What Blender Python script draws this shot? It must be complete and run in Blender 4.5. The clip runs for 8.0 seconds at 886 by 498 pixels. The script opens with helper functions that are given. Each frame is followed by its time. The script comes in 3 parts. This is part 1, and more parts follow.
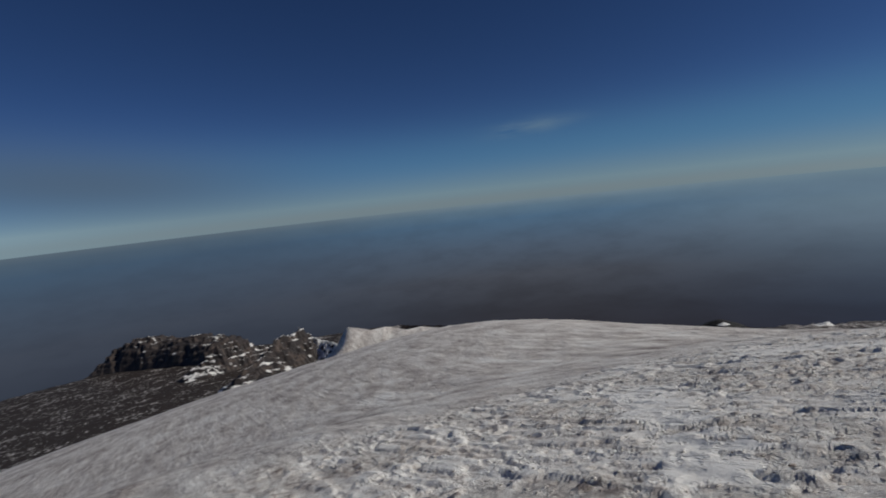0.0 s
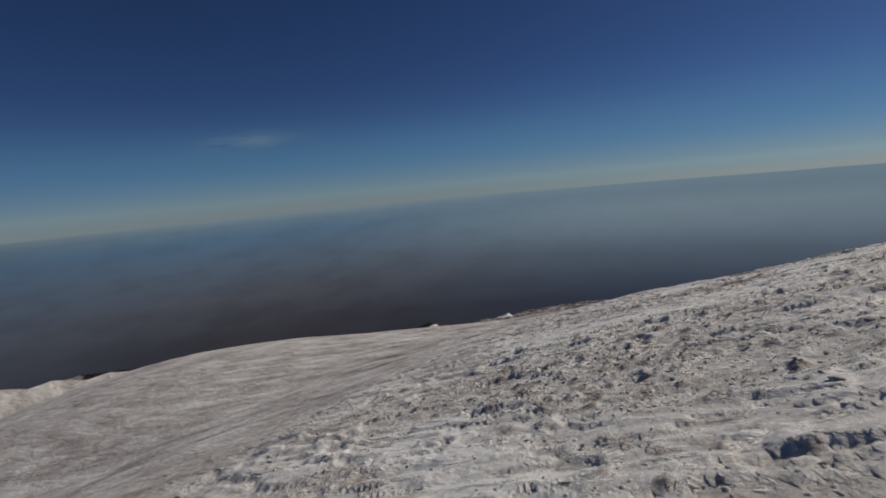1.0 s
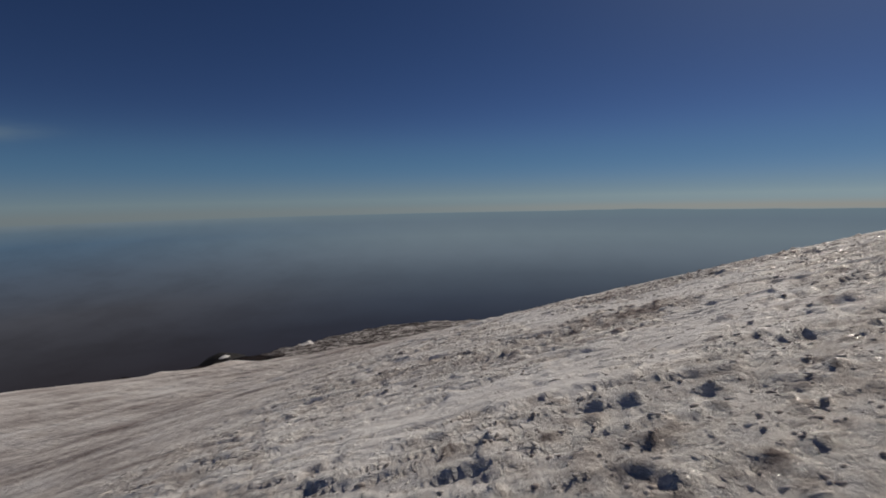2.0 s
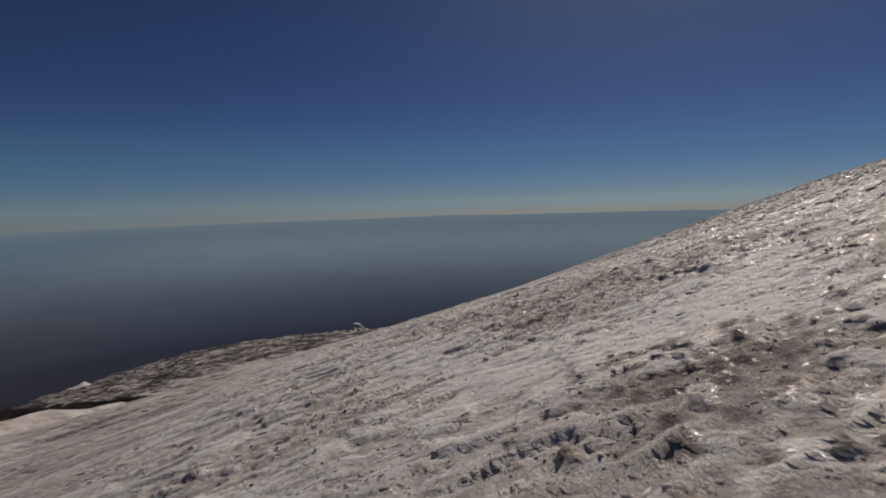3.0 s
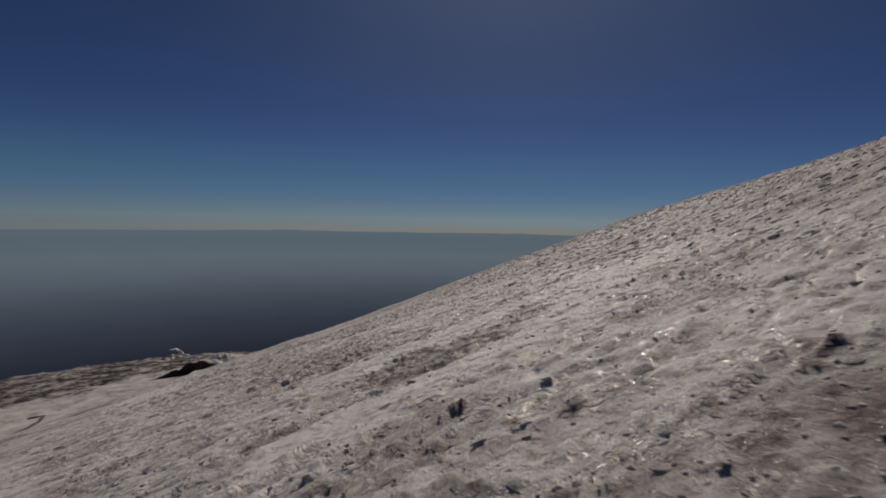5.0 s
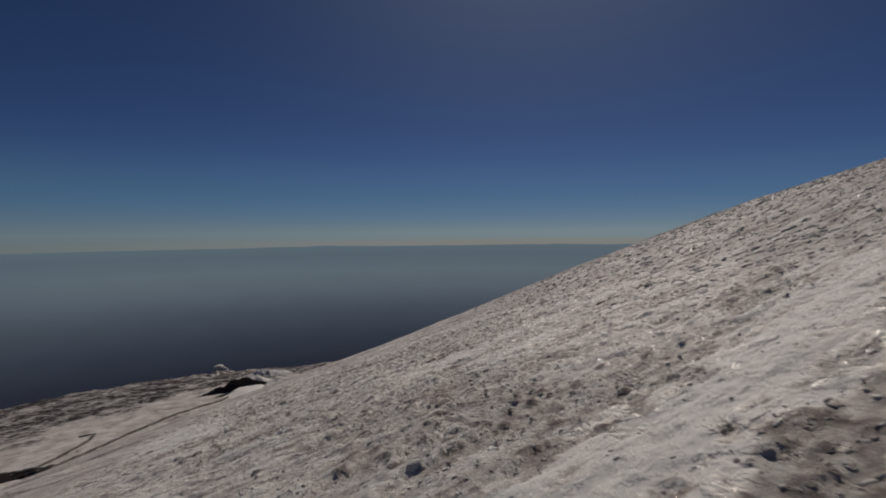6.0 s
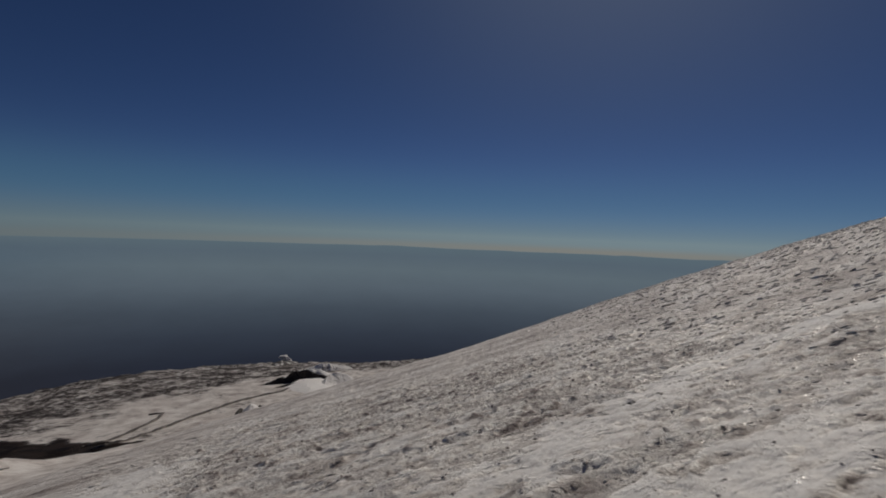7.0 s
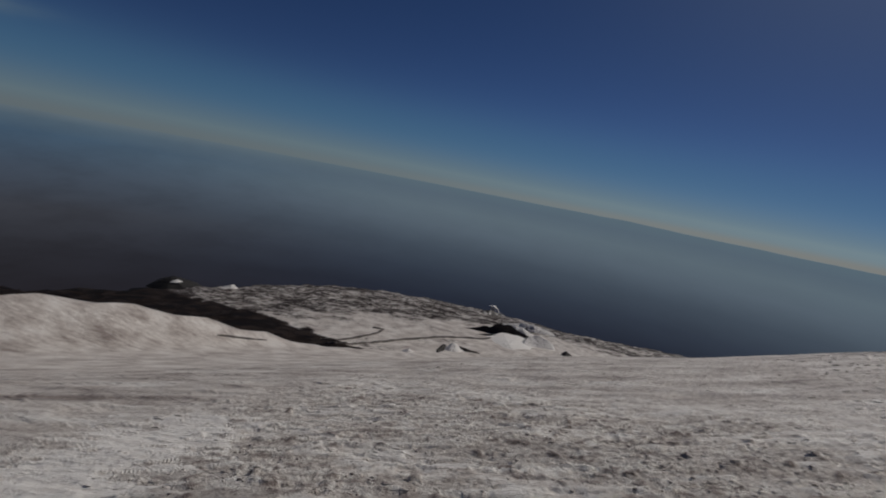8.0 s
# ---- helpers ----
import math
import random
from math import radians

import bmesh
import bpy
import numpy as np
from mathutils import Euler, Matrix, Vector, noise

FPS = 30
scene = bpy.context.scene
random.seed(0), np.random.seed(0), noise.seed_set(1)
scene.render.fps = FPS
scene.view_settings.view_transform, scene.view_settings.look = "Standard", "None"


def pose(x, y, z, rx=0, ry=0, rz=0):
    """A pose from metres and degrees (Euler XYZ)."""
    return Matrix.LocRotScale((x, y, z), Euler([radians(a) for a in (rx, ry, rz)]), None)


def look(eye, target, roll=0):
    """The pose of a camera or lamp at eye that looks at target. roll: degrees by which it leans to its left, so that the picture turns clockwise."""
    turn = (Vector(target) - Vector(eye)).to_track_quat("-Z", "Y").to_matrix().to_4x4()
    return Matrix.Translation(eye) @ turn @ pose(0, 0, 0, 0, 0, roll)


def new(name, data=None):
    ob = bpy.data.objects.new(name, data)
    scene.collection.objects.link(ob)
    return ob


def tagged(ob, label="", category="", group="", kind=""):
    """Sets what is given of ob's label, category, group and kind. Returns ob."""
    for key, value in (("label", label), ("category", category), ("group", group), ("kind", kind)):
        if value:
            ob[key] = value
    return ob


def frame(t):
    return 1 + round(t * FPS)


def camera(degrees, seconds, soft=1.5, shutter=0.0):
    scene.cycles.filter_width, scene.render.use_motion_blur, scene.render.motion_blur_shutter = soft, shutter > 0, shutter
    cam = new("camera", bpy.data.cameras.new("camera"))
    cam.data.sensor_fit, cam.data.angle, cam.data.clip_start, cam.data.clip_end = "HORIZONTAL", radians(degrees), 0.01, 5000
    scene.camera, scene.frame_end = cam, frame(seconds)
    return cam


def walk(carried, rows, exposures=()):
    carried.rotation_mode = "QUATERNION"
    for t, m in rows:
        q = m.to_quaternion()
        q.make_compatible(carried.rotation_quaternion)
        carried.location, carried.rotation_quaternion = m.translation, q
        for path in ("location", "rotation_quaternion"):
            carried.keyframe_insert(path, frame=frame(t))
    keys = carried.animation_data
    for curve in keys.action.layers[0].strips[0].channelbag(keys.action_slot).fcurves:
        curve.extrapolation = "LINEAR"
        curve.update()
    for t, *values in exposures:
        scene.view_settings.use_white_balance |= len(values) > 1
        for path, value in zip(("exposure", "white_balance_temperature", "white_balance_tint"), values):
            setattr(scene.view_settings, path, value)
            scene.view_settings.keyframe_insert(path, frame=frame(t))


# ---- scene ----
cam = camera(83.3, 8.0, soft=1.8, shutter=0.12)
PATH = [
    (0, (-0.000, -0.000, -0.729), (0.053, 1.987, -0.951), -6.01),
    (0.5, (0.868, 4.719, -2.329), (1.515, 6.590, -2.613), -7.42),
    (1, (2.922, 9.736, -3.878), (3.997, 11.403, -4.134), -5.21),
    (1.5, (6.094, 14.011, -4.940), (7.491, 15.427, -5.144), -2.70),
    (1.7, (7.784, 15.479, -5.377), (9.281, 16.791, -5.572), -1.93),
    (2.8, (17.188, 24.010, -6.901), (19.087, 24.602, -7.113), -1.27),
    (3, (19.323, 24.850, -7.246), (21.258, 25.322, -7.433), -1.73),
    (3.5, (23.976, 26.306, -7.817), (25.958, 26.514, -7.978), -1.40),
    (4, (29.207, 27.239, -8.392), (31.201, 27.230, -8.549), 0.04),
    (4.5, (33.493, 27.615, -8.560), (35.483, 27.501, -8.722), 0.93),
    (4.7, (35.364, 27.691, -8.745), (37.355, 27.556, -8.873), 1.35),
    (5.8, (46.571, 32.328, -10.657), (48.566, 32.242, -10.760), -0.81),
    (6, (48.832, 32.833, -11.159), (50.831, 32.832, -11.229), -0.56),
    (6.5, (55.067, 33.249, -11.933), (57.060, 33.411, -11.908), 1.41),
    (7, (62.274, 33.837, -12.755), (64.256, 34.099, -12.812), 2.28),
    (7.5, (68.088, 34.145, -13.445), (70.026, 34.631, -13.544), 5.75),
    (8, (74.071, 34.884, -13.716), (75.741, 35.943, -14.019), 11.09),
]
# the film camera closes down as it turns towards the sun
EXPOSURES = [(0, -0.42, 6050, 5), (1.0, -0.5, 6350, 7), (1.7, -0.56, 6550, 9), (3.0, -0.83, 6700, 10.5), (4.5, -1.06, 6650, 11.5), (6.0, -1.04, 6600, 10.5), (7.0, -1.02, 6500, 8.5), (7.6, -1.0, 6500, 9), (8.0, -1.0, 6300, 8.5)]
walk(cam, [(t, look(eye, target, roll)) for t, eye, target, roll in PATH], EXPOSURES)

# ---- daylight: one sun ahead and high, thin dark-blue mountain sky ----
SUN_AZ, SUN_EL = radians(102.0), radians(36.5)      # azimuth from +y towards +x
SUN_DIR = Vector((math.sin(SUN_AZ) * math.cos(SUN_EL), math.cos(SUN_AZ) * math.cos(SUN_EL), math.sin(SUN_EL)))
world = bpy.data.worlds.new("world")
scene.world = world
world.use_nodes = True
wn, wl = world.node_tree.nodes, world.node_tree.links
sky = wn.new("ShaderNodeTexSky")
sky.sky_type, sky.sun_disc = "NISHITA", False
sky.sun_elevation, sky.sun_rotation = SUN_EL, SUN_AZ
sky.altitude, sky.air_density, sky.dust_density, sky.ozone_density = 6500, 1.0, 1.3, 3.0
wn["Background"].inputs["Strength"].default_value = 0.05
hue = wn.new("ShaderNodeHueSaturation")
hue.inputs["Value"].default_value = 1.08
hue.inputs["Hue"].default_value, hue.inputs["Saturation"].default_value = 0.510, 1.13
wl.new(sky.outputs["Color"], hue.inputs["Color"])


def world_math(kind, a, c=None):
    q = wn.new("ShaderNodeMath")
    q.operation = kind
    for k, v in enumerate((a, c)):
        if isinstance(v, (int, float)):
            q.inputs[k].default_value = v
        elif v is not None:
            wl.new(v, q.inputs[k])
    return q.outputs[0]


# thin cloud: one wisp, and a grey bank low on the side away from the sun
way = wn.new("ShaderNodeTexCoord").outputs["Generated"]
way_xyz = wn.new("ShaderNodeSeparateXYZ")
wl.new(way, way_xyz.inputs[0])
turn_deg = world_math("MULTIPLY", world_math("ARCTAN2", way_xyz.outputs[0], way_xyz.outputs[1]), 180 / math.pi)
high_deg = world_math("MULTIPLY", world_math("ARCSINE", way_xyz.outputs[2]), 180 / math.pi)
streaks = wn.new("ShaderNodeTexNoise")
streaks.inputs["Scale"].default_value, streaks.inputs["Detail"].default_value = 9.0, 6.0
flat = wn.new("ShaderNodeMapping")
flat.inputs["Scale"].default_value = (1.0, 1.0, 5.0)
wl.new(way, flat.inputs["Vector"])
wl.new(flat.outputs["Vector"], streaks.inputs["Vector"])


def bell(turn0, turn_w, high0, high_w, tilt=0.0):
    u = world_math("DIVIDE", world_math("SUBTRACT", turn_deg, turn0), turn_w)
    v = world_math("DIVIDE", world_math("SUBTRACT", world_math("SUBTRACT", high_deg, high0), world_math("MULTIPLY", world_math("SUBTRACT", turn_deg, turn0), tilt)), high_w)
    return world_math("EXPONENT", world_math("MULTIPLY", world_math("ADD", world_math("MULTIPLY", u, u), world_math("MULTIPLY", v, v)), -1.0))


def cloud_over(base, mask, colour):
    m = wn.new("ShaderNodeMix")
    m.data_type = "RGBA"
    m.inputs["B"].default_value = (*colour, 1)
    wl.new(mask, m.inputs["Factor"])
    wl.new(base, m.inputs["A"])
    return m.outputs["Result"]


lumpy = world_math("SMOOTH_MIN", world_math("MAXIMUM", world_math("MULTIPLY", world_math("SUBTRACT", streaks.outputs["Fac"], 0.38), 3.2), 0.0), 1.0)
air = cloud_over(hue.outputs["Color"], world_math("MULTIPLY", bell(45, 110, 3.6, 3.4), 0.42), (2.0, 5.1, 7.6))
air = cloud_over(air, world_math("MULTIPLY", bell(45, 120, 0.4, 1.9), 0.4), (3.9, 5.2, 5.9))
air = cloud_over(air, world_math("MULTIPLY", world_math("MULTIPLY", bell(12.6, 4.2, 6.2, 0.8, 0.06), lumpy), 0.62), (3.6, 5.2, 6.8))
air = cloud_over(air, world_math("MULTIPLY", world_math("MULTIPLY", bell(10.4, 1.3, 6.3, 0.5, 0.25), lumpy), 0.5), (4.6, 6.2, 7.6))
air = cloud_over(air, world_math("MULTIPLY", bell(-34, 19, 4.2, 3.6, -0.1), 0.75), (2.2, 2.9, 3.9))
air = cloud_over(air, world_math("MULTIPLY", bell(5, 62, -1.2, 0.75), 0.55), (5.0, 5.5, 5.6))
air = cloud_over(air, world_math("MULTIPLY", bell(104, 42, -1.3, 0.5), 0.72), (8.6, 7.9, 6.8))
air = cloud_over(air, world_math("MULTIPLY", bell(102, 27, 37, 20), 0.36), (7.0, 8.0, 9.6))
wl.new(air, wn["Background"].inputs["Color"])
sun_lamp = new("sun", bpy.data.lights.new("sun", "SUN"))
sun_lamp.data.energy, sun_lamp.data.angle, sun_lamp.data.color = 4.0, radians(0.53), (1.0, 0.92, 0.83)
sun_lamp.matrix_world = look((0, 0, 60), Vector((0, 0, 60)) - SUN_DIR)


# ---- numeric noise ----
def lattice(ix, iy, seed):
    h = (ix.astype(np.int64) * 374761393 + iy.astype(np.int64) * 668265263 + seed * 1442695041) & 0xFFFFFFFF
    h = ((h ^ (h >> 13)) * 1274126177) & 0xFFFFFFFF
    h = (h ^ (h >> 16)) & 0xFFFFFFFF
    return h.astype(np.float64) * (2 * math.pi / 4294967296.0)


def perlin(x, y, seed=0):
    x, y = np.asarray(x, float), np.asarray(y, float)
    x0, y0 = np.floor(x), np.floor(y)
    fx, fy = x - x0, y - y0
    ux, uy = fx * fx * fx * (fx * (fx * 6 - 15) + 10), fy * fy * fy * (fy * (fy * 6 - 15) + 10)

    def corner(dx, dy):
        a = lattice(x0 + dx, y0 + dy, seed)
        return np.cos(a) * (fx - dx) + np.sin(a) * (fy - dy)
    low = corner(0, 0) * (1 - ux) + corner(1, 0) * ux
    high = corner(0, 1) * (1 - ux) + corner(1, 1) * ux
    return (low * (1 - uy) + high * uy) * 1.5


def fbm(x, y, octaves=4, seed=0, gain=0.5):
    total, amp = 0.0, 1.0
    for o in range(octaves):
        total = total + amp * perlin(x * 2.03 ** o + 17.3 * o, y * 2.03 ** o - 9.1 * o, seed + 31 * o)
        amp *= gain
    return total


def step(a, b, v):
    s = np.clip((v - a) / (b - a), 0, 1)
    return s * s * (3 - 2 * s)


# ---- land forms ----
SLOPE = [1.2738, -0.4798, 6.3318, 3.9098, 0.3894, -0.8481, 0.0361, -0.2041, 1.8741, -1.5461, -0.8968, 0.0993, 0.3087, 0.0622, -1.9183, 0.0063, 0.1089, -0.4513, 0.597, 0.2767, -0.1356, 0.5496, 0.2013, -0.9291, 0.0447]
POWERS = [(0, 1), (0, 2), (0, 3), (0, 4), (0, 5), (1, 0), (1, 1), (1, 2), (1, 3), (1, 4), (2, 0), (2, 1), (2, 2), (2, 3), (3, 0), (3, 1), (3, 2), (4, 0), (4, 1), (5, 0)]


def slope_z(x, y):
    """The bare snow slope of the summit cone."""
    r = np.sqrt((x - SLOPE[0] * 50) ** 2 + (y - SLOPE[1] * 50) ** 2 + (SLOPE[2] * 20) ** 2)
    u, v = np.tanh((x - 55) / 60), np.tanh((y - 30) / 50)
    z = SLOPE[3] * 10 - SLOPE[4] * r
    for c, (i, j) in zip(SLOPE[5:], POWERS):
        z = z + 10 * c * u ** i * v ** j
    return z


RIM_TURN = [-60, -30, -22, -8, 0, 20, 27.8, 34.7, 39.8, 45.1, 52, 57, 62.8, 70.8, 76.8, 82.5, 95]
RIM_FAR = [900, 900, 760, 700, 560, 460, 484, 522, 578, 628, 654, 651, 642, 618, 647, 721, 800]


def polar(x, y):
    """Degrees from +y towards +x, and metres, about the foot of the cone's axis."""
    return np.degrees(np.arctan2(x - 50, y)), np.hypot(x - 50, y)


def basin_z(x, y):
    """The shelf below the cone, ending in a rim above the lowland."""
    turn, r = polar(x, y)
    rim = np.interp(turn, RIM_TURN, RIM_FAR) + 14 * perlin(turn / 2.6, 0 * r, 5) + 6 * perlin(turn / 0.7, 0 * r, 6)
    return -128 - 0.145 * (r - 340) - 0.9 * np.maximum(r - rim, 0)


def blend(a, b, k):
    """The upper of two surfaces, rounded over about k metres where they meet."""
    return (a + b + np.sqrt((a - b) ** 2 + k * k)) / 2


def shoulder_z(x, y):
    """A snow shoulder that stands out of the flank, steep on its far side."""
    u = ((x + 50) * 160 - (y - 272) * 40) / 165.0
    v = ((x + 50) * 40 + (y - 272) * 160) / 165.0
    crest = np.interp(u, [0, 165, 186, 212, 238, 273, 300, 345], [-68.7, -76, -77, -80.6, -87, -98.2, -109.2, -132]) - 1.1 * np.maximum(-u, 0) - 0.5 * np.maximum(u - 345, 0)
    scarp = (7 + 3 * perlin(u / 9, v / 30, 75)) * step(1, 9, -v + 4 * perlin(u / 14, 0 * u, 76)) * step(48, 8, u)
    return crest - scarp - 0.75 * np.maximum(v, 0) - 0.3 * np.maximum(-v, 0) + 0.5 * fbm(x / 45, y / 45, 2, 71)


def land_z(x, y):
    z = blend(slope_z(x, y), basin_z(x, y), 6.0)
    return blend(z, shoulder_z(x, y), 5.0)


def cells(x, y, seed):
    """Distance to the nearest point of a jittered lattice, and a random value of that point."""
    x0, y0 = np.floor(x), np.floor(y)
    best, pick = np.full(x.shape, 9.0), np.zeros(x.shape)
    for dx in (-1, 0, 1):
        for dy in (-1, 0, 1):
            a = lattice(x0 + dx, y0 + dy, seed)
            px, py = x0 + dx + 0.5 + 0.42 * np.cos(a * 3.0), y0 + dy + 0.5 + 0.42 * np.sin(a * 5.0)
            d = (x - px) ** 2 + (y - py) ** 2
            pick = np.where(d < best, a / (2 * math.pi), pick)
            best = np.minimum(best, d)
    return np.sqrt(best), pick


def spot(x, y, x0, y0, r):
    return np.exp(-((x - x0) ** 2 + (y - y0) ** 2) / r ** 2)


def band(x, y, points, half):
    """1 on a line of points, falling to 0 at half metres from it and below 0 beyond."""
    best = np.full(np.shape(x), 1e9)
    for (ax, ay), (bx, by) in zip(points, points[1:]):
        dx, dy = bx - ax, by - ay
        k = np.clip(((x - ax) * dx + (y - ay) * dy) / (dx * dx + dy * dy), 0, 1)
        best = np.minimum(best, (x - ax - k * dx) ** 2 + (y - ay - k * dy) ** 2)
    return 1 - np.sqrt(best) / half


# strips of clean hard crust, and where the crust is broken into clods
PALE = [(1.7, ((31.0, 26.0), (31.6, 22.6), (33.4, 20.2))), (1.3, ((30.3, 25.8), (33.5, 28.6), (38.0, 31.0))), (1.0, ((55.2, 30.8), (57.3, 27.8), (60.6, 23.9), (66.0, 17.0))),
        (0.8, ((48.0, 31.0), (53.9, 23.7), (70.7, 11.8))), (0.9, ((73.6, 33.4), (76.5, 31.1), (78.5, 29.6))), (0.8, ((79.6, 28.4), (82.1, 26.3), (85.4, 19.5), (88.0, 15.0))),
        (1.1, ((70.2, 30.4), (72.2, 28.4))), (2.2, ((79.0, 49.0), (85.0, 52.4))), (1.4, ((18.0, 25.5), (21.3, 21.3), (26.5, 19.2))), (0.9, ((6.6, 14.0), (8.2, 20.0))), (0.8, ((5.0, 9.4), (6.2, 11.8)))]
BROKEN = [(15.0, 16.8, 4.2, 1.0), (12.0, 19.5, 2.6, 0.6), (40.6, 24.4, 4.6, 1.0), (28.6, 22.8, 2.2, 1.0), (54.2, 27.4, 2.2, 0.8), (36.0, 25.0, 3.0, 0.5), (60.5, 31.5, 3.6, 0.7), (70.4, 28.6, 1.6, 0.9), (80.0, 30.0, 4.0, 0.6), (82.0, 44.0, 6.0, 0.4), (92.0, 36.0, 6.0, 0.5)]


def lumps(x, y, size, chance, seed):
    """Scattered flat-topped clods of crust, one in so many cells."""
    d, pick = cells(x / (size * 1.1) + 0.2 * perlin(x / size * 1.3, y / size * 1.3, seed + 1), y / (size * 0.85) + 0.2 * perlin(x / size * 1.3, y / size * 1.3, seed + 2), seed)
    d = d * (1 + 0.65 * fbm(x / size * 2.2, y / size * 2.2, 2, seed + 3))
    reach = 0.3 + 0.2 * ((pick * 91) % 1)
    return (0.35 + 0.65 * ((pick * 37) % 1)) * np.clip(1.2 - 1.2 * (d / reach) ** 2, 0, 1) * (pick < chance)


def mid_line(x):
    return np.interp(x, [-60, 0, 12, 30, 45, 62, 80, 98, 140], [0, 8, 14, 23, 26, 30, 36, 40, 40])


def relief(x, y):
    """Wind plates, broken crust and clods of the near snow; its ash with painted shade, and how rough it is."""
    wx, wy = 0.5 * x - 0.866 * y, 0.866 * x + 0.5 * y            # along and across the wind
    warp = 0.6 * perlin(x / 1.7, y / 1.7, 3)
    ragged = 0.75 * fbm(wx / 1.6, wy / 0.8, 4, 19, 0.6)
    pale = np.zeros_like(x)
    for half, points in PALE:
        pale = np.maximum(pale, step(0.05, 0.5, band(x, y, points, half * 1.5) + ragged))
    zone = np.zeros_like(x)
    for x0, y0, r, much in BROKEN:
        zone = zone + much * spot(x, y, x0, y0, r)
    zone = np.clip(zone, 0, 1) * (1 - 0.8 * pale)
    broken = fbm(wx / 9.0, wy / 3.6, 4, 11) + 0.9 * zone - 0.9 * pale - 0.5 * spot(x, y, 0, 60, 22) + 0.8 * spot(x, y, 84, 58, 10)
    rough = step(-0.3, 0.55, broken)
    # terraces of wind crust, drawn out along the wind
    n = fbm(wx / 1.7 + warp, wy / 0.62 + 0.5 * warp, 5, 23, 0.6)
    high = -0.15 + 0.45 * rough
    plate = step(high - 0.12, high + 0.12, n)
    upper = step(high + 0.18, high + 0.38, n)
    z = 0.03 * fbm(wx / 2.4, wy / 0.6, 3, 61) + 0.055 * plate + 0.045 * upper
    gap = 1 - plate
    z = z + gap * (0.3 + 0.7 * rough) * (0.035 * fbm(x / 0.45, y / 0.38, 2, 53, 0.6))
    vein = fbm(wx / 6.0 + 0.4 * warp, wy / 1.3, 3, 87)
    sharp = step(-0.05, 0.25, perlin(wx / 5, wy / 3, 89))
    lip = step(0.11, 0.02, np.abs(vein)) * sharp
    z = z + 0.05 * lip + 0.05 * step(-0.1, 0.1, vein) * sharp
    z = z * (1 - 0.45 * pale) + 0.06 * pale
    knobs = [lumps(x + 0.15 * warp, y, size, chance, seed) for size, chance, seed in ((0.34, 0.06 + 0.2 * rough * (1 - pale) + 0.5 * zone, 111), (0.58, 0.04 + 0.1 * rough * (1 - pale) + 0.6 * zone, 113), (0.95, 0.02 + 0.1 * zone, 117))]
    z = z + 0.04 * knobs[0] + 0.075 * knobs[1] + 0.08 * knobs[2]
    z = z + 0.014 * (rough + 0.3) * (1 - 0.6 * pale) * fbm(x / 0.3, y / 0.27, 2, 73, 0.6)
    # besides ash: clods browned for their shaded sides, lips lightened as if sunlit
    ash = 0.08 + 0.18 * gap + 0.05 * rough - 0.25 * spot(x, y, 16, 18, 9) + 0.3 * spot(x, y, 28.2, 22.6, 1.9) + 0.2 * spot(x, y, 54.0, 27.4, 2.2) + 0.24 * fbm(wx / 0.7, wy / 0.4, 4, 77, 0.65) + 0.2 * fbm(wx / 3.0, wy / 1.1, 3, 79) - 0.25 * lip + 0.25 * knobs[0] + 0.5 * np.maximum(knobs[1], knobs[2])
    ash = ash * (1 - 0.85 * pale) - 0.1 * pale
    v = y - mid_line(x)
    close = np.exp(-(np.maximum(np.maximum(v - 13, -16 - v), 0) ** 2 + np.maximum(np.maximum(x - 98, -6 - x), 0) ** 2) / 6.0 ** 2)
    z = close * z + 0.18 * fbm(wx / 11.0, wy / 6.0, 3, 67) + (1 - close) * (0.25 + 0.75 * step(12, 45, x)) * (0.1 * fbm(wx / 5.0, wy / 1.6, 3, 69) + 0.14 * step(0.05, 0.2, fbm(wx / 7.0, wy / 2.4, 4, 70)))
    ash = close * np.clip(ash, -0.1, 1) + (1 - close) * np.clip(0.34 + 0.3 * fbm(wx / 9, wy / 3, 3, 97) - 0.4 * pale, 0, 1)
    crumbly = np.clip(0.2 + 0.45 * gap * rough + 0.5 * rough + 0.3 * zone, 0, 1) * (1 - 0.75 * pale)
    return z, ash, close * crumbly + (1 - close) * 0.4, 1 - close


def rubble(x, y):
    """How bare of snow the ground is, 0 to 1, away from the near slope."""
    turn, r = polar(x, y)
    edge = np.interp(turn, [27, 35, 45, 55, 62, 75, 85, 95], [360, 375, 405, 460, 515, 525, 540, 560])
    bare = 0.6 * step(-60, 40, r - edge + 26 * fbm(x / 40, y / 40, 3, 81)) * step(150, 260, r)
    line = np.interp(y, [150, 219, 240, 278, 315, 334, 432, 700], [274, 284, 290, 291, 299, 290, 283, 285]) + 7 * perlin(x / 14, y / 14, 83) + 3 * perlin(x / 5, y / 5, 84)
    v = ((x + 50) * 40 + (y - 272) * 160) / 165.0
    u = ((x + 50) * 160 - (y - 272) * 40) / 165.0
    hollow = step(-3, 3, line - x) * step(2, 12, v + 5 * perlin(x / 18, y / 18, 85) - 0.0 * u) * step(-70, -40, x)
    left = 0.685 * step(-50, -80, x) * step(120, 300, y + 20 * perlin(x / 30, y / 30, 87))
    specks = (0.4 + 0.12 * perlin(x / 40, y / 40, 89)) * step(180, 280, r) * step(22, 32, turn) * step(-10, 10, x - line)
    return np.maximum(np.maximum(np.maximum(bare, specks), hollow), left)


# ---- materials ----
def material(name):
    m = bpy.data.materials.new(name)
    m.use_nodes = True
    return m, m.node_tree.nodes, m.node_tree.links, m.node_tree.nodes["Principled BSDF"]


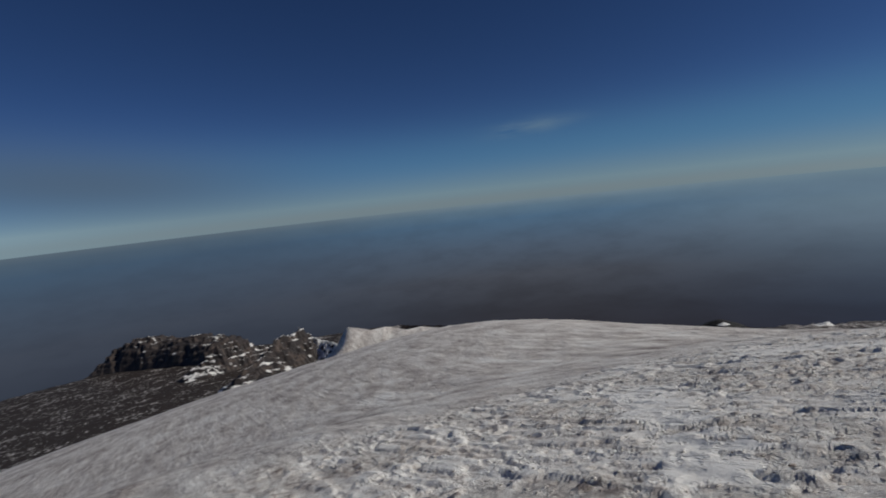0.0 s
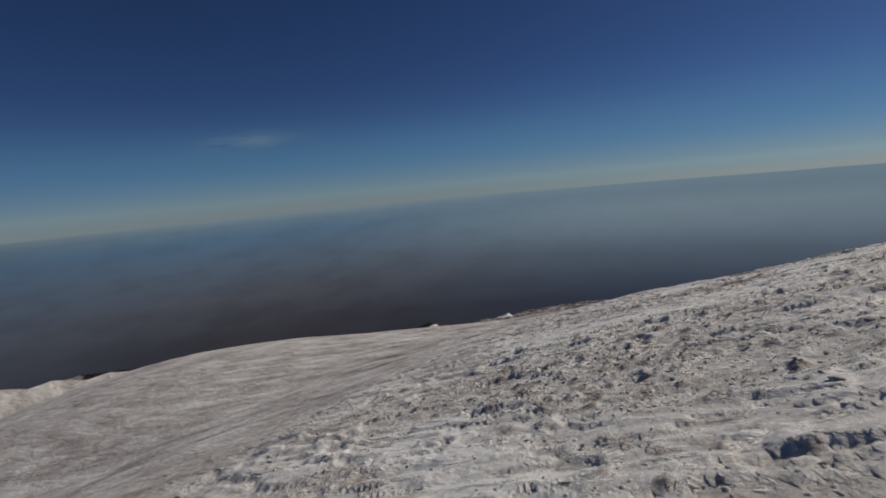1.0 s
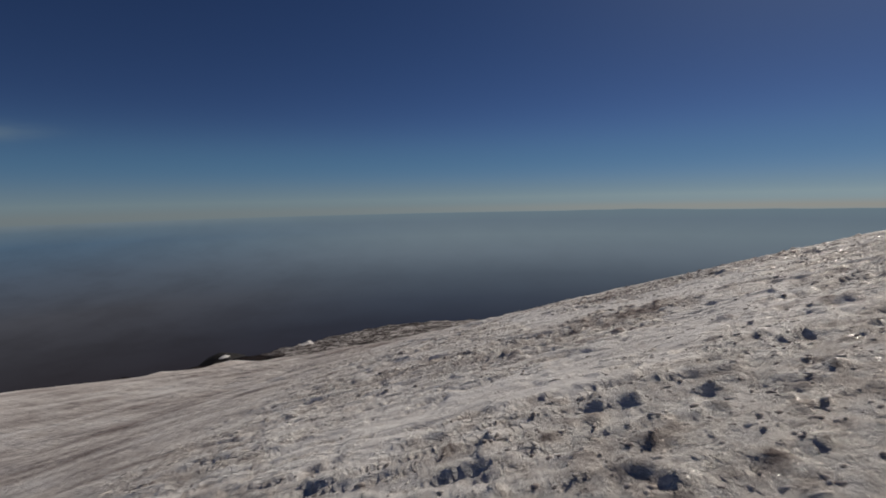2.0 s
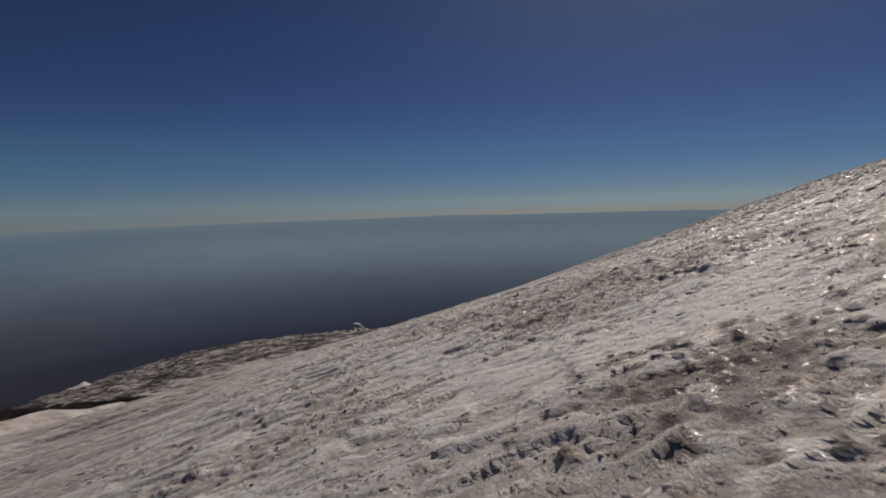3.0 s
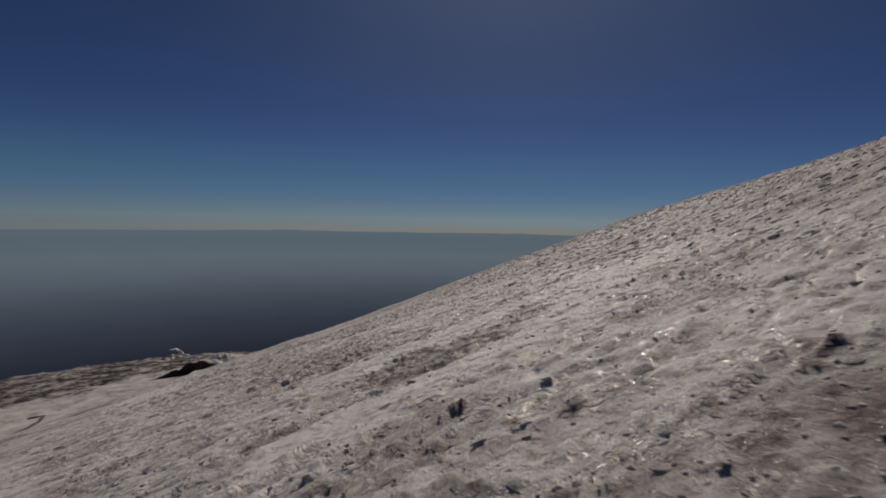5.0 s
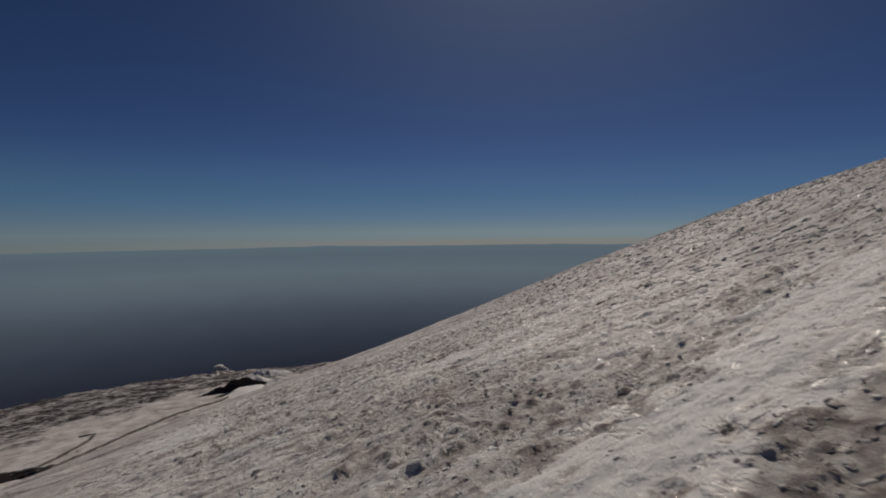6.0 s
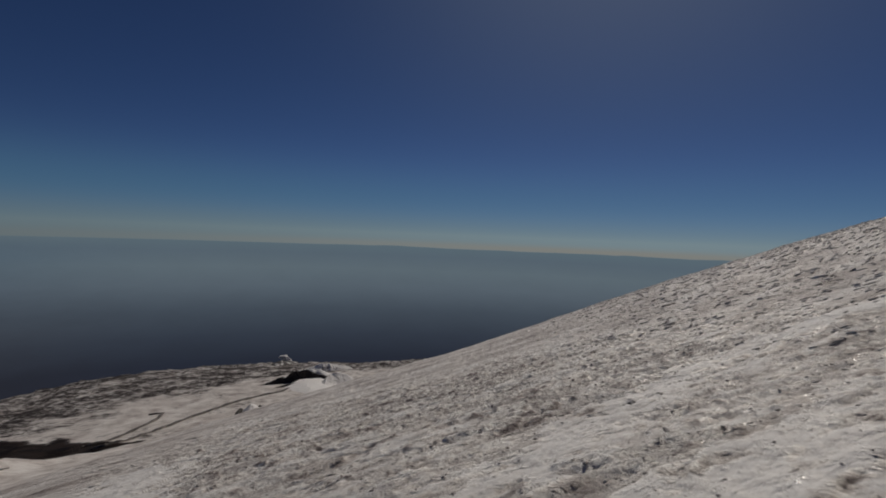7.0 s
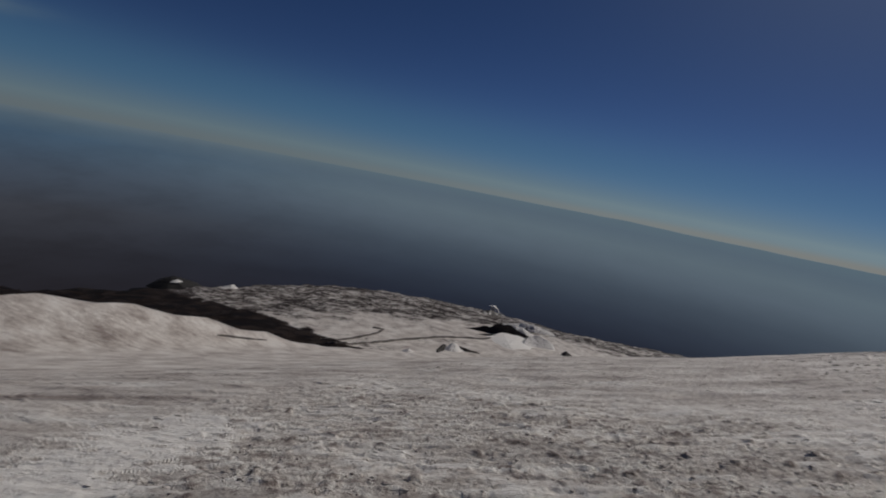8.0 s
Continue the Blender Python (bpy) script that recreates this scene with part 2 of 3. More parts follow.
def ramp(nodes, stops):
    r = nodes.new("ShaderNodeValToRGB")
    r.color_ramp.elements.remove(r.color_ramp.elements[0])
    r.color_ramp.elements[0].position = stops[0][0]
    r.color_ramp.elements[0].color = (*stops[0][1], 1)
    for p, c in stops[1:]:
        r.color_ramp.elements.new(p).color = (*c, 1)
    return r


def math_node(n, l, kind, a, c=None):
    q = n.new("ShaderNodeMath")
    q.operation = kind
    for k, v in enumerate((a, c)):
        if v is None:
            continue
        if isinstance(v, (int, float)):
            q.inputs[k].default_value = v
        else:
            l.new(v, q.inputs[k])
    return q.outputs[0]


def noise_node(n, l, vector, scale, detail=4.0, rough=0.55, stretch=None):
    t = n.new("ShaderNodeTexNoise")
    t.inputs["Scale"].default_value, t.inputs["Detail"].default_value, t.inputs["Roughness"].default_value = scale, detail, rough
    if stretch:
        mp = n.new("ShaderNodeMapping")
        mp.vector_type = "TEXTURE"
        mp.inputs["Rotation"].default_value[2], mp.inputs["Scale"].default_value = radians(stretch[0]), stretch[1]
        l.new(vector, mp.inputs["Vector"])
        vector = mp.outputs["Vector"]
    l.new(vector, t.inputs["Vector"])
    return t.outputs["Fac"]


def mix_node(n, l, fac, a, c):
    m = n.new("ShaderNodeMix")
    m.data_type = "RGBA"
    for key, v in (("Factor", fac), ("A", a), ("B", c)):
        if isinstance(v, (int, float)):
            m.inputs[key].default_value = v
        elif isinstance(v, tuple):
            m.inputs[key].default_value = (*v, 1)
        else:
            l.new(v, m.inputs[key])
    return m.outputs["Result"]


def span(n, l, value, lo, hi):
    m = n.new("ShaderNodeMapRange")
    m.interpolation_type = "SMOOTHSTEP"
    m.inputs["From Min"].default_value, m.inputs["From Max"].default_value = lo, hi
    l.new(value, m.inputs["Value"])
    return m.outputs[0]


LAVA_DARK, LAVA_BROWN = (0.014, 0.010, 0.008), (0.034, 0.024, 0.019)


def ground_material():
    m, n, l, b = material("ashy_snow_and_lava_rubble")
    geo = n.new("ShaderNodeNewGeometry")
    pos = geo.outputs["Position"]
    ash, bare = n.new("ShaderNodeAttribute"), n.new("ShaderNodeAttribute")
    ash.attribute_name, bare.attribute_name = "ash", "bare"
    rough = n.new("ShaderNodeAttribute")
    rough.attribute_name = "rough"
    wide = n.new("ShaderNodeAttribute")
    wide.attribute_name = "wide"
    along = (-60, (4.0, 1.0, 1.0))
    grain = noise_node(n, l, pos, 4.5, 7, 0.72)
    fleck = noise_node(n, l, pos, 19.0, 5, 0.75)
    drift = noise_node(n, l, pos, 0.9, 9, 0.7, along)
    spots = math_node(n, l, "ADD", math_node(n, l, "MULTIPLY", grain, 0.7), math_node(n, l, "MULTIPLY", fleck, 0.5))
    dirt = math_node(n, l, "ADD", math_node(n, l, "MULTIPLY", ash.outputs["Fac"], 0.65), math_node(n, l, "ADD", spots, math_node(n, l, "MULTIPLY", drift, 0.55)))
    blotch = noise_node(n, l, pos, 0.55, 8, 0.68, along)
    dirt = math_node(n, l, "ADD", dirt, math_node(n, l, "MULTIPLY", math_node(n, l, "MULTIPLY", math_node(n, l, "SUBTRACT", blotch, 0.5), 0.8), wide.outputs["Fac"]))
    clean = ramp(n, [(0.0, (0.90, 0.865, 0.82)), (0.3, (0.76, 0.705, 0.65)), (0.55, (0.57, 0.51, 0.465)), (0.8, (0.36, 0.305, 0.275)), (1.0, (0.20, 0.16, 0.148))])
    l.new(span(n, l, dirt, 0.69, 1.57), clean.inputs["Fac"])
    tone = noise_node(n, l, pos, 0.09, 3)
    lava = mix_node(n, l, span(n, l, tone, 0.4, 0.62), LAVA_DARK, LAVA_BROWN)
    lava = mix_node(n, l, span(n, l, bare.outputs["Fac"], 0.68, 0.8), (0.05, 0.041, 0.037), lava)
    blocks = noise_node(n, l, pos, 0.34, 8, 0.7, (-50, (1.8, 1.0, 1.0)))
    blocks = math_node(n, l, "ADD", math_node(n, l, "MULTIPLY", blocks, 0.7), math_node(n, l, "MULTIPLY", noise_node(n, l, pos, 0.045, 5, 0.6), 0.35))
    mask = span(n, l, math_node(n, l, "ADD", blocks, math_node(n, l, "MULTIPLY", bare.outputs["Fac"], 0.66)), 0.83, 0.95)
    l.new(mix_node(n, l, mask, clean.outputs["Color"], lava), b.inputs["Base Color"])
    l.new(math_node(n, l, "MULTIPLY", math_node(n, l, "SUBTRACT", 1.0, mask), 0.12), b.inputs["Specular IOR Level"])
    glint = noise_node(n, l, pos, 60.0, 2, 0.8)
    rr = n.new("ShaderNodeMapRange")
    rr.inputs["From Min"].default_value, rr.inputs["From Max"].default_value = 0.35, 0.65
    rr.inputs["To Min"].default_value, rr.inputs["To Max"].default_value = 0.55, 0.9
    l.new(glint, rr.inputs["Value"])
    l.new(rr.outputs[0], b.inputs["Roughness"])
    # relief: crust edges along the wind, crumbs, grains, blocks of the rubble
    here = span(n, l, noise_node(n, l, pos, 0.6, 3, 0.5), 0.4, 0.6)
    edges = math_node(n, l, "MULTIPLY", math_node(n, l, "MULTIPLY", span(n, l, noise_node(n, l, pos, 1.3, 5, 0.55, (-60, (4.5, 1.0, 1.0))), 0.49, 0.53), here), 0.05)
    flakes = math_node(n, l, "MULTIPLY", span(n, l, noise_node(n, l, pos, 3.6, 6, 0.65, (-60, (2.5, 1.0, 1.0))), 0.48, 0.58), 0.016)
    long_edges = math_node(n, l, "MULTIPLY", span(n, l, noise_node(n, l, pos, 0.5, 6, 0.55, (-60, (7.0, 1.0, 1.0))), 0.47, 0.53), 0.09)
    crumbs = math_node(n, l, "MULTIPLY", math_node(n, l, "MULTIPLY", noise_node(n, l, pos, 7.0, 6, 0.72), rough.outputs["Fac"]), 0.12)
    fine = math_node(n, l, "MULTIPLY", noise_node(n, l, pos, 24.0, 5, 0.8), math_node(n, l, "ADD", math_node(n, l, "MULTIPLY", rough.outputs["Fac"], 0.03), 0.012))
    blocky = math_node(n, l, "MULTIPLY", math_node(n, l, "MULTIPLY", blocks, bare.outputs["Fac"]), 2.2)
    height = math_node(n, l, "ADD", math_node(n, l, "ADD", math_node(n, l, "ADD", edges, flakes), math_node(n, l, "ADD", crumbs, fine)), math_node(n, l, "ADD", blocky, math_node(n, l, "MULTIPLY", long_edges, math_node(n, l, "ADD", math_node(n, l, "MULTIPLY", wide.outputs["Fac"], 0.5), 0.3))))
    bump = n.new("ShaderNodeBump")
    bump.inputs["Strength"].default_value, bump.inputs["Distance"].default_value = 0.9, 1.0
    l.new(height, bump.inputs["Height"])
    l.new(bump.outputs["Normal"], b.inputs["Normal"])
    # ice facets that catch the sun
    facets = n.new("ShaderNodeTexVoronoi")
    facets.inputs["Scale"].default_value = 260.0
    l.new(pos, facets.inputs["Vector"])
    tilt = n.new("ShaderNodeVectorMath")
    tilt.operation = "MULTIPLY_ADD"
    l.new(facets.outputs["Color"], tilt.inputs[0])
    tilt.inputs[1].default_value = (1.4, 1.4, 1.0)
    off = n.new("ShaderNodeVectorMath")
    off.operation = "SUBTRACT"
    l.new(geo.outputs["Normal"], off.inputs[0])
    off.inputs[1].default_value = (0.7, 0.7, 0.2)
    l.new(off.outputs[0], tilt.inputs[2])
    unit = n.new("ShaderNodeVectorMath")
    unit.operation = "NORMALIZE"
    l.new(tilt.outputs[0], unit.inputs[0])
    l.new(unit.outputs[0], b.inputs["Coat Normal"])
    b.inputs["Coat Weight"].default_value, b.inputs["Coat Roughness"].default_value = 0.14, 0.14
    return m


GROUND = ground_material()


def far_material():
    """Lowland far below; the haze of kilometres of air is painted as glowing colour."""
    m, n, l, b = material("lowland_painted_haze")
    geo = n.new("ShaderNodeNewGeometry")
    sep = n.new("ShaderNodeSeparateXYZ")
    l.new(geo.outputs["Position"], sep.inputs[0])

    def op(kind, a, c=None):
        q = n.new("ShaderNodeMath")
        q.operation = kind
        for k, v in enumerate((a, c)):
            if v is None:
                continue
            if isinstance(v, (int, float)):
                q.inputs[k].default_value = v
            else:
                l.new(v, q.inputs[k])
        return q.outputs[0]
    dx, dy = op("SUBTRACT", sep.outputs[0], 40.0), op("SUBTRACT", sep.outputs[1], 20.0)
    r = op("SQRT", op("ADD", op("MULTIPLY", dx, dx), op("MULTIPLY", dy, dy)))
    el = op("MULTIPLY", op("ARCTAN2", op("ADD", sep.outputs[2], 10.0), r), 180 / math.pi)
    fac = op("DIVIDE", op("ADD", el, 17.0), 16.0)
    # painted haze: colour by elevation, one ramp towards the sun and one away
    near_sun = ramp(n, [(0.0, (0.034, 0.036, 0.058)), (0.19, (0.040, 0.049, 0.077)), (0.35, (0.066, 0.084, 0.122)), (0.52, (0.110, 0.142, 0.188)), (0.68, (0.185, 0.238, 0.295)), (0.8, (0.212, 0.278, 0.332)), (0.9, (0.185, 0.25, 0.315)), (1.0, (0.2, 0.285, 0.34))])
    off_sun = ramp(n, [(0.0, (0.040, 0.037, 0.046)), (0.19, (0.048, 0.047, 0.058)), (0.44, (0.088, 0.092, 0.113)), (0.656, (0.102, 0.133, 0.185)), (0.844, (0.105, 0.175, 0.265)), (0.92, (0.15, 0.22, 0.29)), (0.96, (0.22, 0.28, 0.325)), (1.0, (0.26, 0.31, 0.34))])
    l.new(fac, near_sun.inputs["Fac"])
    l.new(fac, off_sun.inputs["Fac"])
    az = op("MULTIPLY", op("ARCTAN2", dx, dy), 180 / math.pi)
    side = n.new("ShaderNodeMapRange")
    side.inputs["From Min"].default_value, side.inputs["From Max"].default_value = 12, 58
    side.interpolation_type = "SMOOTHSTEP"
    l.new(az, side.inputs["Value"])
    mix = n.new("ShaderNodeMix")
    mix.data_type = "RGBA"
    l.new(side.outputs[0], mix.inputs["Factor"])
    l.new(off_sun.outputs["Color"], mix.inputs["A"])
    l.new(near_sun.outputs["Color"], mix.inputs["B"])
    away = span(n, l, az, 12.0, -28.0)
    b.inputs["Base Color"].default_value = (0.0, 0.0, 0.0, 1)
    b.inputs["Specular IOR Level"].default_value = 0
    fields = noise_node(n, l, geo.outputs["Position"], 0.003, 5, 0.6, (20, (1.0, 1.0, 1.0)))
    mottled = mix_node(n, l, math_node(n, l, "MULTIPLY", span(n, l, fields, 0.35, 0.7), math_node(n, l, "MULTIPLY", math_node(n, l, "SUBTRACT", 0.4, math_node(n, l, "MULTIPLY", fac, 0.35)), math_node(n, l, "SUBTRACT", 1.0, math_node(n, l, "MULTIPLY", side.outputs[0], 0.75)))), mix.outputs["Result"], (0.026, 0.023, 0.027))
    # the haze colour is emitted; no lamp lights this surface
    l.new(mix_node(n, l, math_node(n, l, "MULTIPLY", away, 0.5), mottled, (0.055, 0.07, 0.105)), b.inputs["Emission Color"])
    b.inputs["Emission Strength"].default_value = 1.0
    return m


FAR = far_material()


def grid_mesh(name, co, mats, slots=None):
    ny, nx = co.shape[:2]
    i = (np.arange(ny - 1)[:, None] * nx + np.arange(nx - 1)[None, :]).ravel()
    quads = np.stack([i, i + 1, i + nx + 1, i + nx], 1).astype(np.int32)
    me = bpy.data.meshes.new(name)
    me.vertices.add(nx * ny)
    me.vertices.foreach_set("co", co.astype(np.float32).ravel())
    me.loops.add(quads.size)
    me.loops.foreach_set("vertex_index", quads.ravel())
    me.polygons.add(len(quads))
    me.polygons.foreach_set("loop_start", np.arange(0, quads.size, 4, dtype=np.int32))
    me.polygons.foreach_set("use_smooth", np.ones(len(quads), bool))
    for m in mats:
        me.materials.append(m)
    if slots is not None:
        me.polygons.foreach_set("material_index", slots.astype(np.int32).ravel())
    me.update(calc_edges=True)
    return new(name, me)


def spread(lo, hi, fine, low_end, high_end, growth, coarse):
    """Grid lines: fine between lo and hi, widening outwards up to coarse."""
    mid = list(np.arange(lo, hi, fine))
    up, v, s = [], mid[-1], fine
    while v < high_end:
        s = min(s * growth, coarse)
        v += s
        up.append(v)
    down, v, s = [], mid[0], fine
    while v > low_end:
        s = min(s * growth, coarse)
        v -= s
        down.append(v)
    return np.array(down[::-1] + mid + up)


def point_values(ob, **values):
    for key, v in values.items():
        layer = ob.data.attributes.new(key, "FLOAT", "POINT")
        layer.data.foreach_set("value", np.asarray(v, np.float32).ravel())


def surface(X, Y):
    """Height, ashiness with painted shade, bareness and roughness of the ground, and how far it lies from the worn
    strip.
    """
    Z = land_z(X, Y)
    near = np.exp(-(np.maximum(np.maximum(X - 100, -4 - X), 0) ** 2 + np.maximum(np.maximum(Y - 50, 0 - Y), 0) ** 2) / 45.0 ** 2)
    some = near > 0.01
    up, ash, rough, wide = np.zeros_like(Z), np.zeros_like(Z), np.zeros_like(Z), np.ones_like(Z)
    up[some], ash[some], rough[some], wide[some] = relief(X[some], Y[some])
    bare = rubble(X, Y)
    far = 1 - near
    streaks = np.clip(0.36 + 0.3 * fbm(X / 9, Y / 7, 4, 97), 0, 1)
    Z = Z + up * near + far * bare * (1.2 * fbm(X / 16, Y / 16, 3, 91) + 0.8 * np.abs(fbm(X / 9, Y / 9, 2, 93))) + far * 0.2 * fbm(X / 22, Y / 9, 3, 95)
    return Z, ash * near + far * streaks, bare, rough * near + far * 0.4, 1 - near * (1 - wide)


def foot(x, y):
    return float(surface(np.array([float(x)]), np.array([float(y)]))[0][0])


def ground():
    # fine along the way of the near slope, wider outwards
    xs = spread(-6, 98, 0.083, -700, 800, 1.04, 8.0)
    vs = spread(-16, 13, 0.083, -160, 830, 1.04, 8.0)
    mid = mid_line(xs)
    for _ in range(200):
        mid[1:-1] = (mid[:-2] + 2 * mid[1:-1] + mid[2:]) / 4
    X, V = np.meshgrid(xs, vs)
    Y = V + mid[None, :]
    Z, ash, bare, rough, wide = surface(X, Y)
    ob = grid_mesh("ground", np.stack([X, Y, Z], -1), [GROUND])
    point_values(ob, ash=ash, bare=bare, rough=rough, wide=wide)
    return tagged(ob, "ashy wind-packed snow slope falling to a rubble shelf", "snow slope", kind="structure")


ground()


def backdrop():
    az = np.radians(np.linspace(-60, 190, 501))
    rad = np.concatenate([np.geomspace(700, 1800, 12, endpoint=False), np.linspace(1800, 4900, 60)])
    A, R = np.meshgrid(az, rad)
    dip = np.where(R < 1800, -20 - 16 * ((1800 - R) / 1100), -20 + 18.4 * (np.maximum(R - 1800, 0) / 3100) ** 0.81)
    Z = -10 + R * np.tan(np.radians(dip))
    hills = 15 * np.clip(fbm(np.degrees(A) / 14, 0 * A, 4, 101) + 0.2, 0, 1) * step(48, 80, np.degrees(A)) + 5 * step(101.6, 102.2, np.degrees(A)) * step(112, 104, np.degrees(A))
    Z = Z + hills * step(4300, 4800, R)
    co = np.stack([40 + R * np.sin(A), 20 + R * np.cos(A), Z], -1)
    return tagged(grid_mesh("backdrop", co, [FAR]), "dark lowland backdrop far below the mountain, its haze painted as a glow", "lowland", kind="structure")


backdrop()


# ---- rock and snow forms on the shelf ----
def rock_material(name, snow_lo, snow_hi, scale, by_noise=1.4, by_tilt=0.6, pale=1.0):
    m, n, l, b = material(name)
    geo = n.new("ShaderNodeNewGeometry")
    pos = geo.outputs["Position"]
    tone = noise_node(n, l, pos, 0.12, 6, 0.65)
    lava = ramp(n, [(p, tuple(pale * v for v in c)) for p, c in ((0.3, (0.010, 0.008, 0.008)), (0.5, (0.022, 0.017, 0.016)), (0.62, (0.045, 0.032, 0.026)), (0.75, (0.07, 0.055, 0.047)))])
    l.new(tone, lava.inputs["Fac"])
    up = n.new("ShaderNodeSeparateXYZ")
    l.new(geo.outputs["Normal"], up.inputs[0])
    patch = noise_node(n, l, pos, scale, 6, 0.62, (20, (1.0, 1.0, 2.0)))
    cover = math_node(n, l, "ADD", math_node(n, l, "MULTIPLY", patch, by_noise), math_node(n, l, "MULTIPLY", up.outputs[2], by_tilt))
    l.new(mix_node(n, l, span(n, l, cover, snow_lo, snow_hi), lava.outputs["Color"], (0.84, 0.805, 0.765)), b.inputs["Base Color"])
    b.inputs["Roughness"].default_value = 0.8
    bump = n.new("ShaderNodeBump")
    bump.inputs["Strength"].default_value, bump.inputs["Distance"].default_value = 0.8, 1.2
    l.new(noise_node(n, l, pos, 0.5, 8, 0.65), bump.inputs["Height"])
    l.new(bump.outputs["Normal"], b.inputs["Normal"])
    return m


CRAG = rock_material("lava_crag_with_snow", 1.24, 1.38, 0.07, 1.5, 0.55, 1.6)
# distant cliff: haze put into the colour as paler lava and softer, sparser snow
CLIFF = rock_material("lava_cliff_haze_lightened", 1.34, 1.55, 0.06, 1.6, 0.5, 1.7)
BLACK = rock_material("bare_black_lava", 1.62, 1.75, 0.12)
MIXED = rock_material("snow_dusted_rubble", 1.15, 1.4, 0.25, 1.4, 0.5)
PURE = rock_material("clean_packed_snow", 0.1, 0.2, 0.05)
FAR_CONE = rock_material("old_dark_lava", 1.9, 2.0, 0.02, 1.4, 0.55, 0.22)
CAPPED = rock_material("snow_capped_lava", 0.76, 0.9, 0.1, 0.9, 0.75)


def mound(name, label, category, x, y, rx, ry, high, mat, seed, power=1.6, lean=(0.0, 0.0), turn=0.0, rough=0.12, sink=3.0, base=None):
    """A weathered hump: steep or soft by power, its top shifted by lean."""
    a, r = np.linspace(0, 2 * math.pi, 73), np.linspace(1, 0.0, 30)
    A, R = np.meshgrid(a, r)
    ca, sa = np.cos(A), np.sin(A)
    edge = 1 + 0.16 * fbm(1.1 * ca + seed, 1.1 * sa, 3, seed)
    lift = np.clip(1 - R ** power, 0, 1)
    px = rx * R * edge * ca + lean[0] * lift
    py = ry * R * edge * sa + lean[1] * lift
    c, q = math.cos(radians(turn)), math.sin(radians(turn))
    X, Y = x + c * px - q * py, y + q * px + c * py
    Z = high * lift * (1 + rough * 2.0 * fbm(X / (rx * 0.5), Y / (ry * 0.5), 4, seed + 5) * (1 - R * 0.3)) - sink * R
    co = np.stack([X - x, Y - y, Z], -1)
    ob = grid_mesh(name, co, [mat])
    ob.location = (x, y, foot(x, y) - 0.5 if base is None else base)
    return tagged(ob, label, category)


def crag(name, label, crest, half, mat, seed, rough=1.0, category="rock crag", power=1.05, ledge=0.0):
    """A broken ridge along a crest line of (x, y, height): flat-topped by power, stepped by ledge metres."""
    t = np.linspace(0, 1, 200)
    k = np.linspace(0, 1, len(crest))
    cx, cy, ch = (np.interp(t, k, [p[i] for p in crest]) for i in range(3))
    for _ in range(40):
        cx[1:-1], cy[1:-1], ch[1:-1] = ((q[:-2] + 2 * q[1:-1] + q[2:]) / 4 for q in (cx, cy, ch))
    v = np.linspace(-1, 1, 91)
    T, V = np.meshgrid(t, v)
    dx, dy = np.gradient(cx), np.gradient(cy)
    nrm = np.hypot(dx, dy)
    nx, ny = -dy / nrm, dx / nrm
    ch = ch * step(0, 0.1, t) * step(1, 0.9, t)
    wob = rough * half * 0.14 * fbm(T * 4 + seed, V * 0.6, 4, seed)
    X = cx[None, :] + nx[None, :] * (V * half + wob)
    Y = cy[None, :] + ny[None, :] * (V * half + wob)
    base = land_z(X, Y)
    ribs = np.abs(fbm(X / (half * 0.55) + 0.8 * V, Y / (half * 0.55), 4, seed + 3, 0.55))
    wall = np.clip(1 - np.abs(V) ** power, 0, 1)
    teeth = 1 + rough * (0.16 * fbm(T * 8, 0 * V, 3, seed + 9) - 0.1 * np.abs(fbm(T * 22, V * 2, 2, seed + 11)))
    H = ch[None, :] * teeth * (wall - rough * 0.55 * ribs * wall * (1.25 - wall))
    if ledge:
        h = H / ledge + 0.8 * fbm(X / (half * 1.4), Y / (half * 1.4), 3, seed + 17)
        H = H + 0.75 * ledge * wall * (np.floor(h) + step(0.55, 0.95, h - np.floor(h)) - h)
    Z = base - 2.0 + H + rough * 0.03 * half * fbm(X / (half * 0.16), Y / (half * 0.16), 3, seed + 13) * wall
    ob = grid_mesh(name, np.stack([X - cx[100], Y - cy[100], Z - base[45, 100]], -1), [mat])
    ob.location = (cx[100], cy[100], base[45, 100])
    return tagged(ob, label, category)


def pinnacle(name, label, category, x, y, high, wide, mat, seed, lean):
    """A leaning stack of snow-plastered rock with an overhanging head on a narrower neck."""
    a, k = np.linspace(0, 2 * math.pi, 49), np.linspace(0, 1, 40)
    A, K = np.meshgrid(a, k)
    body = np.interp(K, [0, 0.15, 0.4, 0.55, 0.7, 0.85, 0.95, 1.0], [1.0, 0.8, 0.55, 0.5, 0.56, 0.6, 0.42, 0.0])
    R = wide * body * (1 + 0.5 * fbm(1.3 * np.cos(A) + seed, 1.3 * np.sin(A) + 3 * K, 4, seed))
    X, Y = R * np.cos(A) + lean[0] * K ** 1.5, R * np.sin(A) + lean[1] * K ** 1.5
    ob = grid_mesh(name, np.stack([X, Y, high * K - 2.0], -1), [mat])
    ob.location = (x, y, foot(x, y))
    return tagged(ob, label, category)


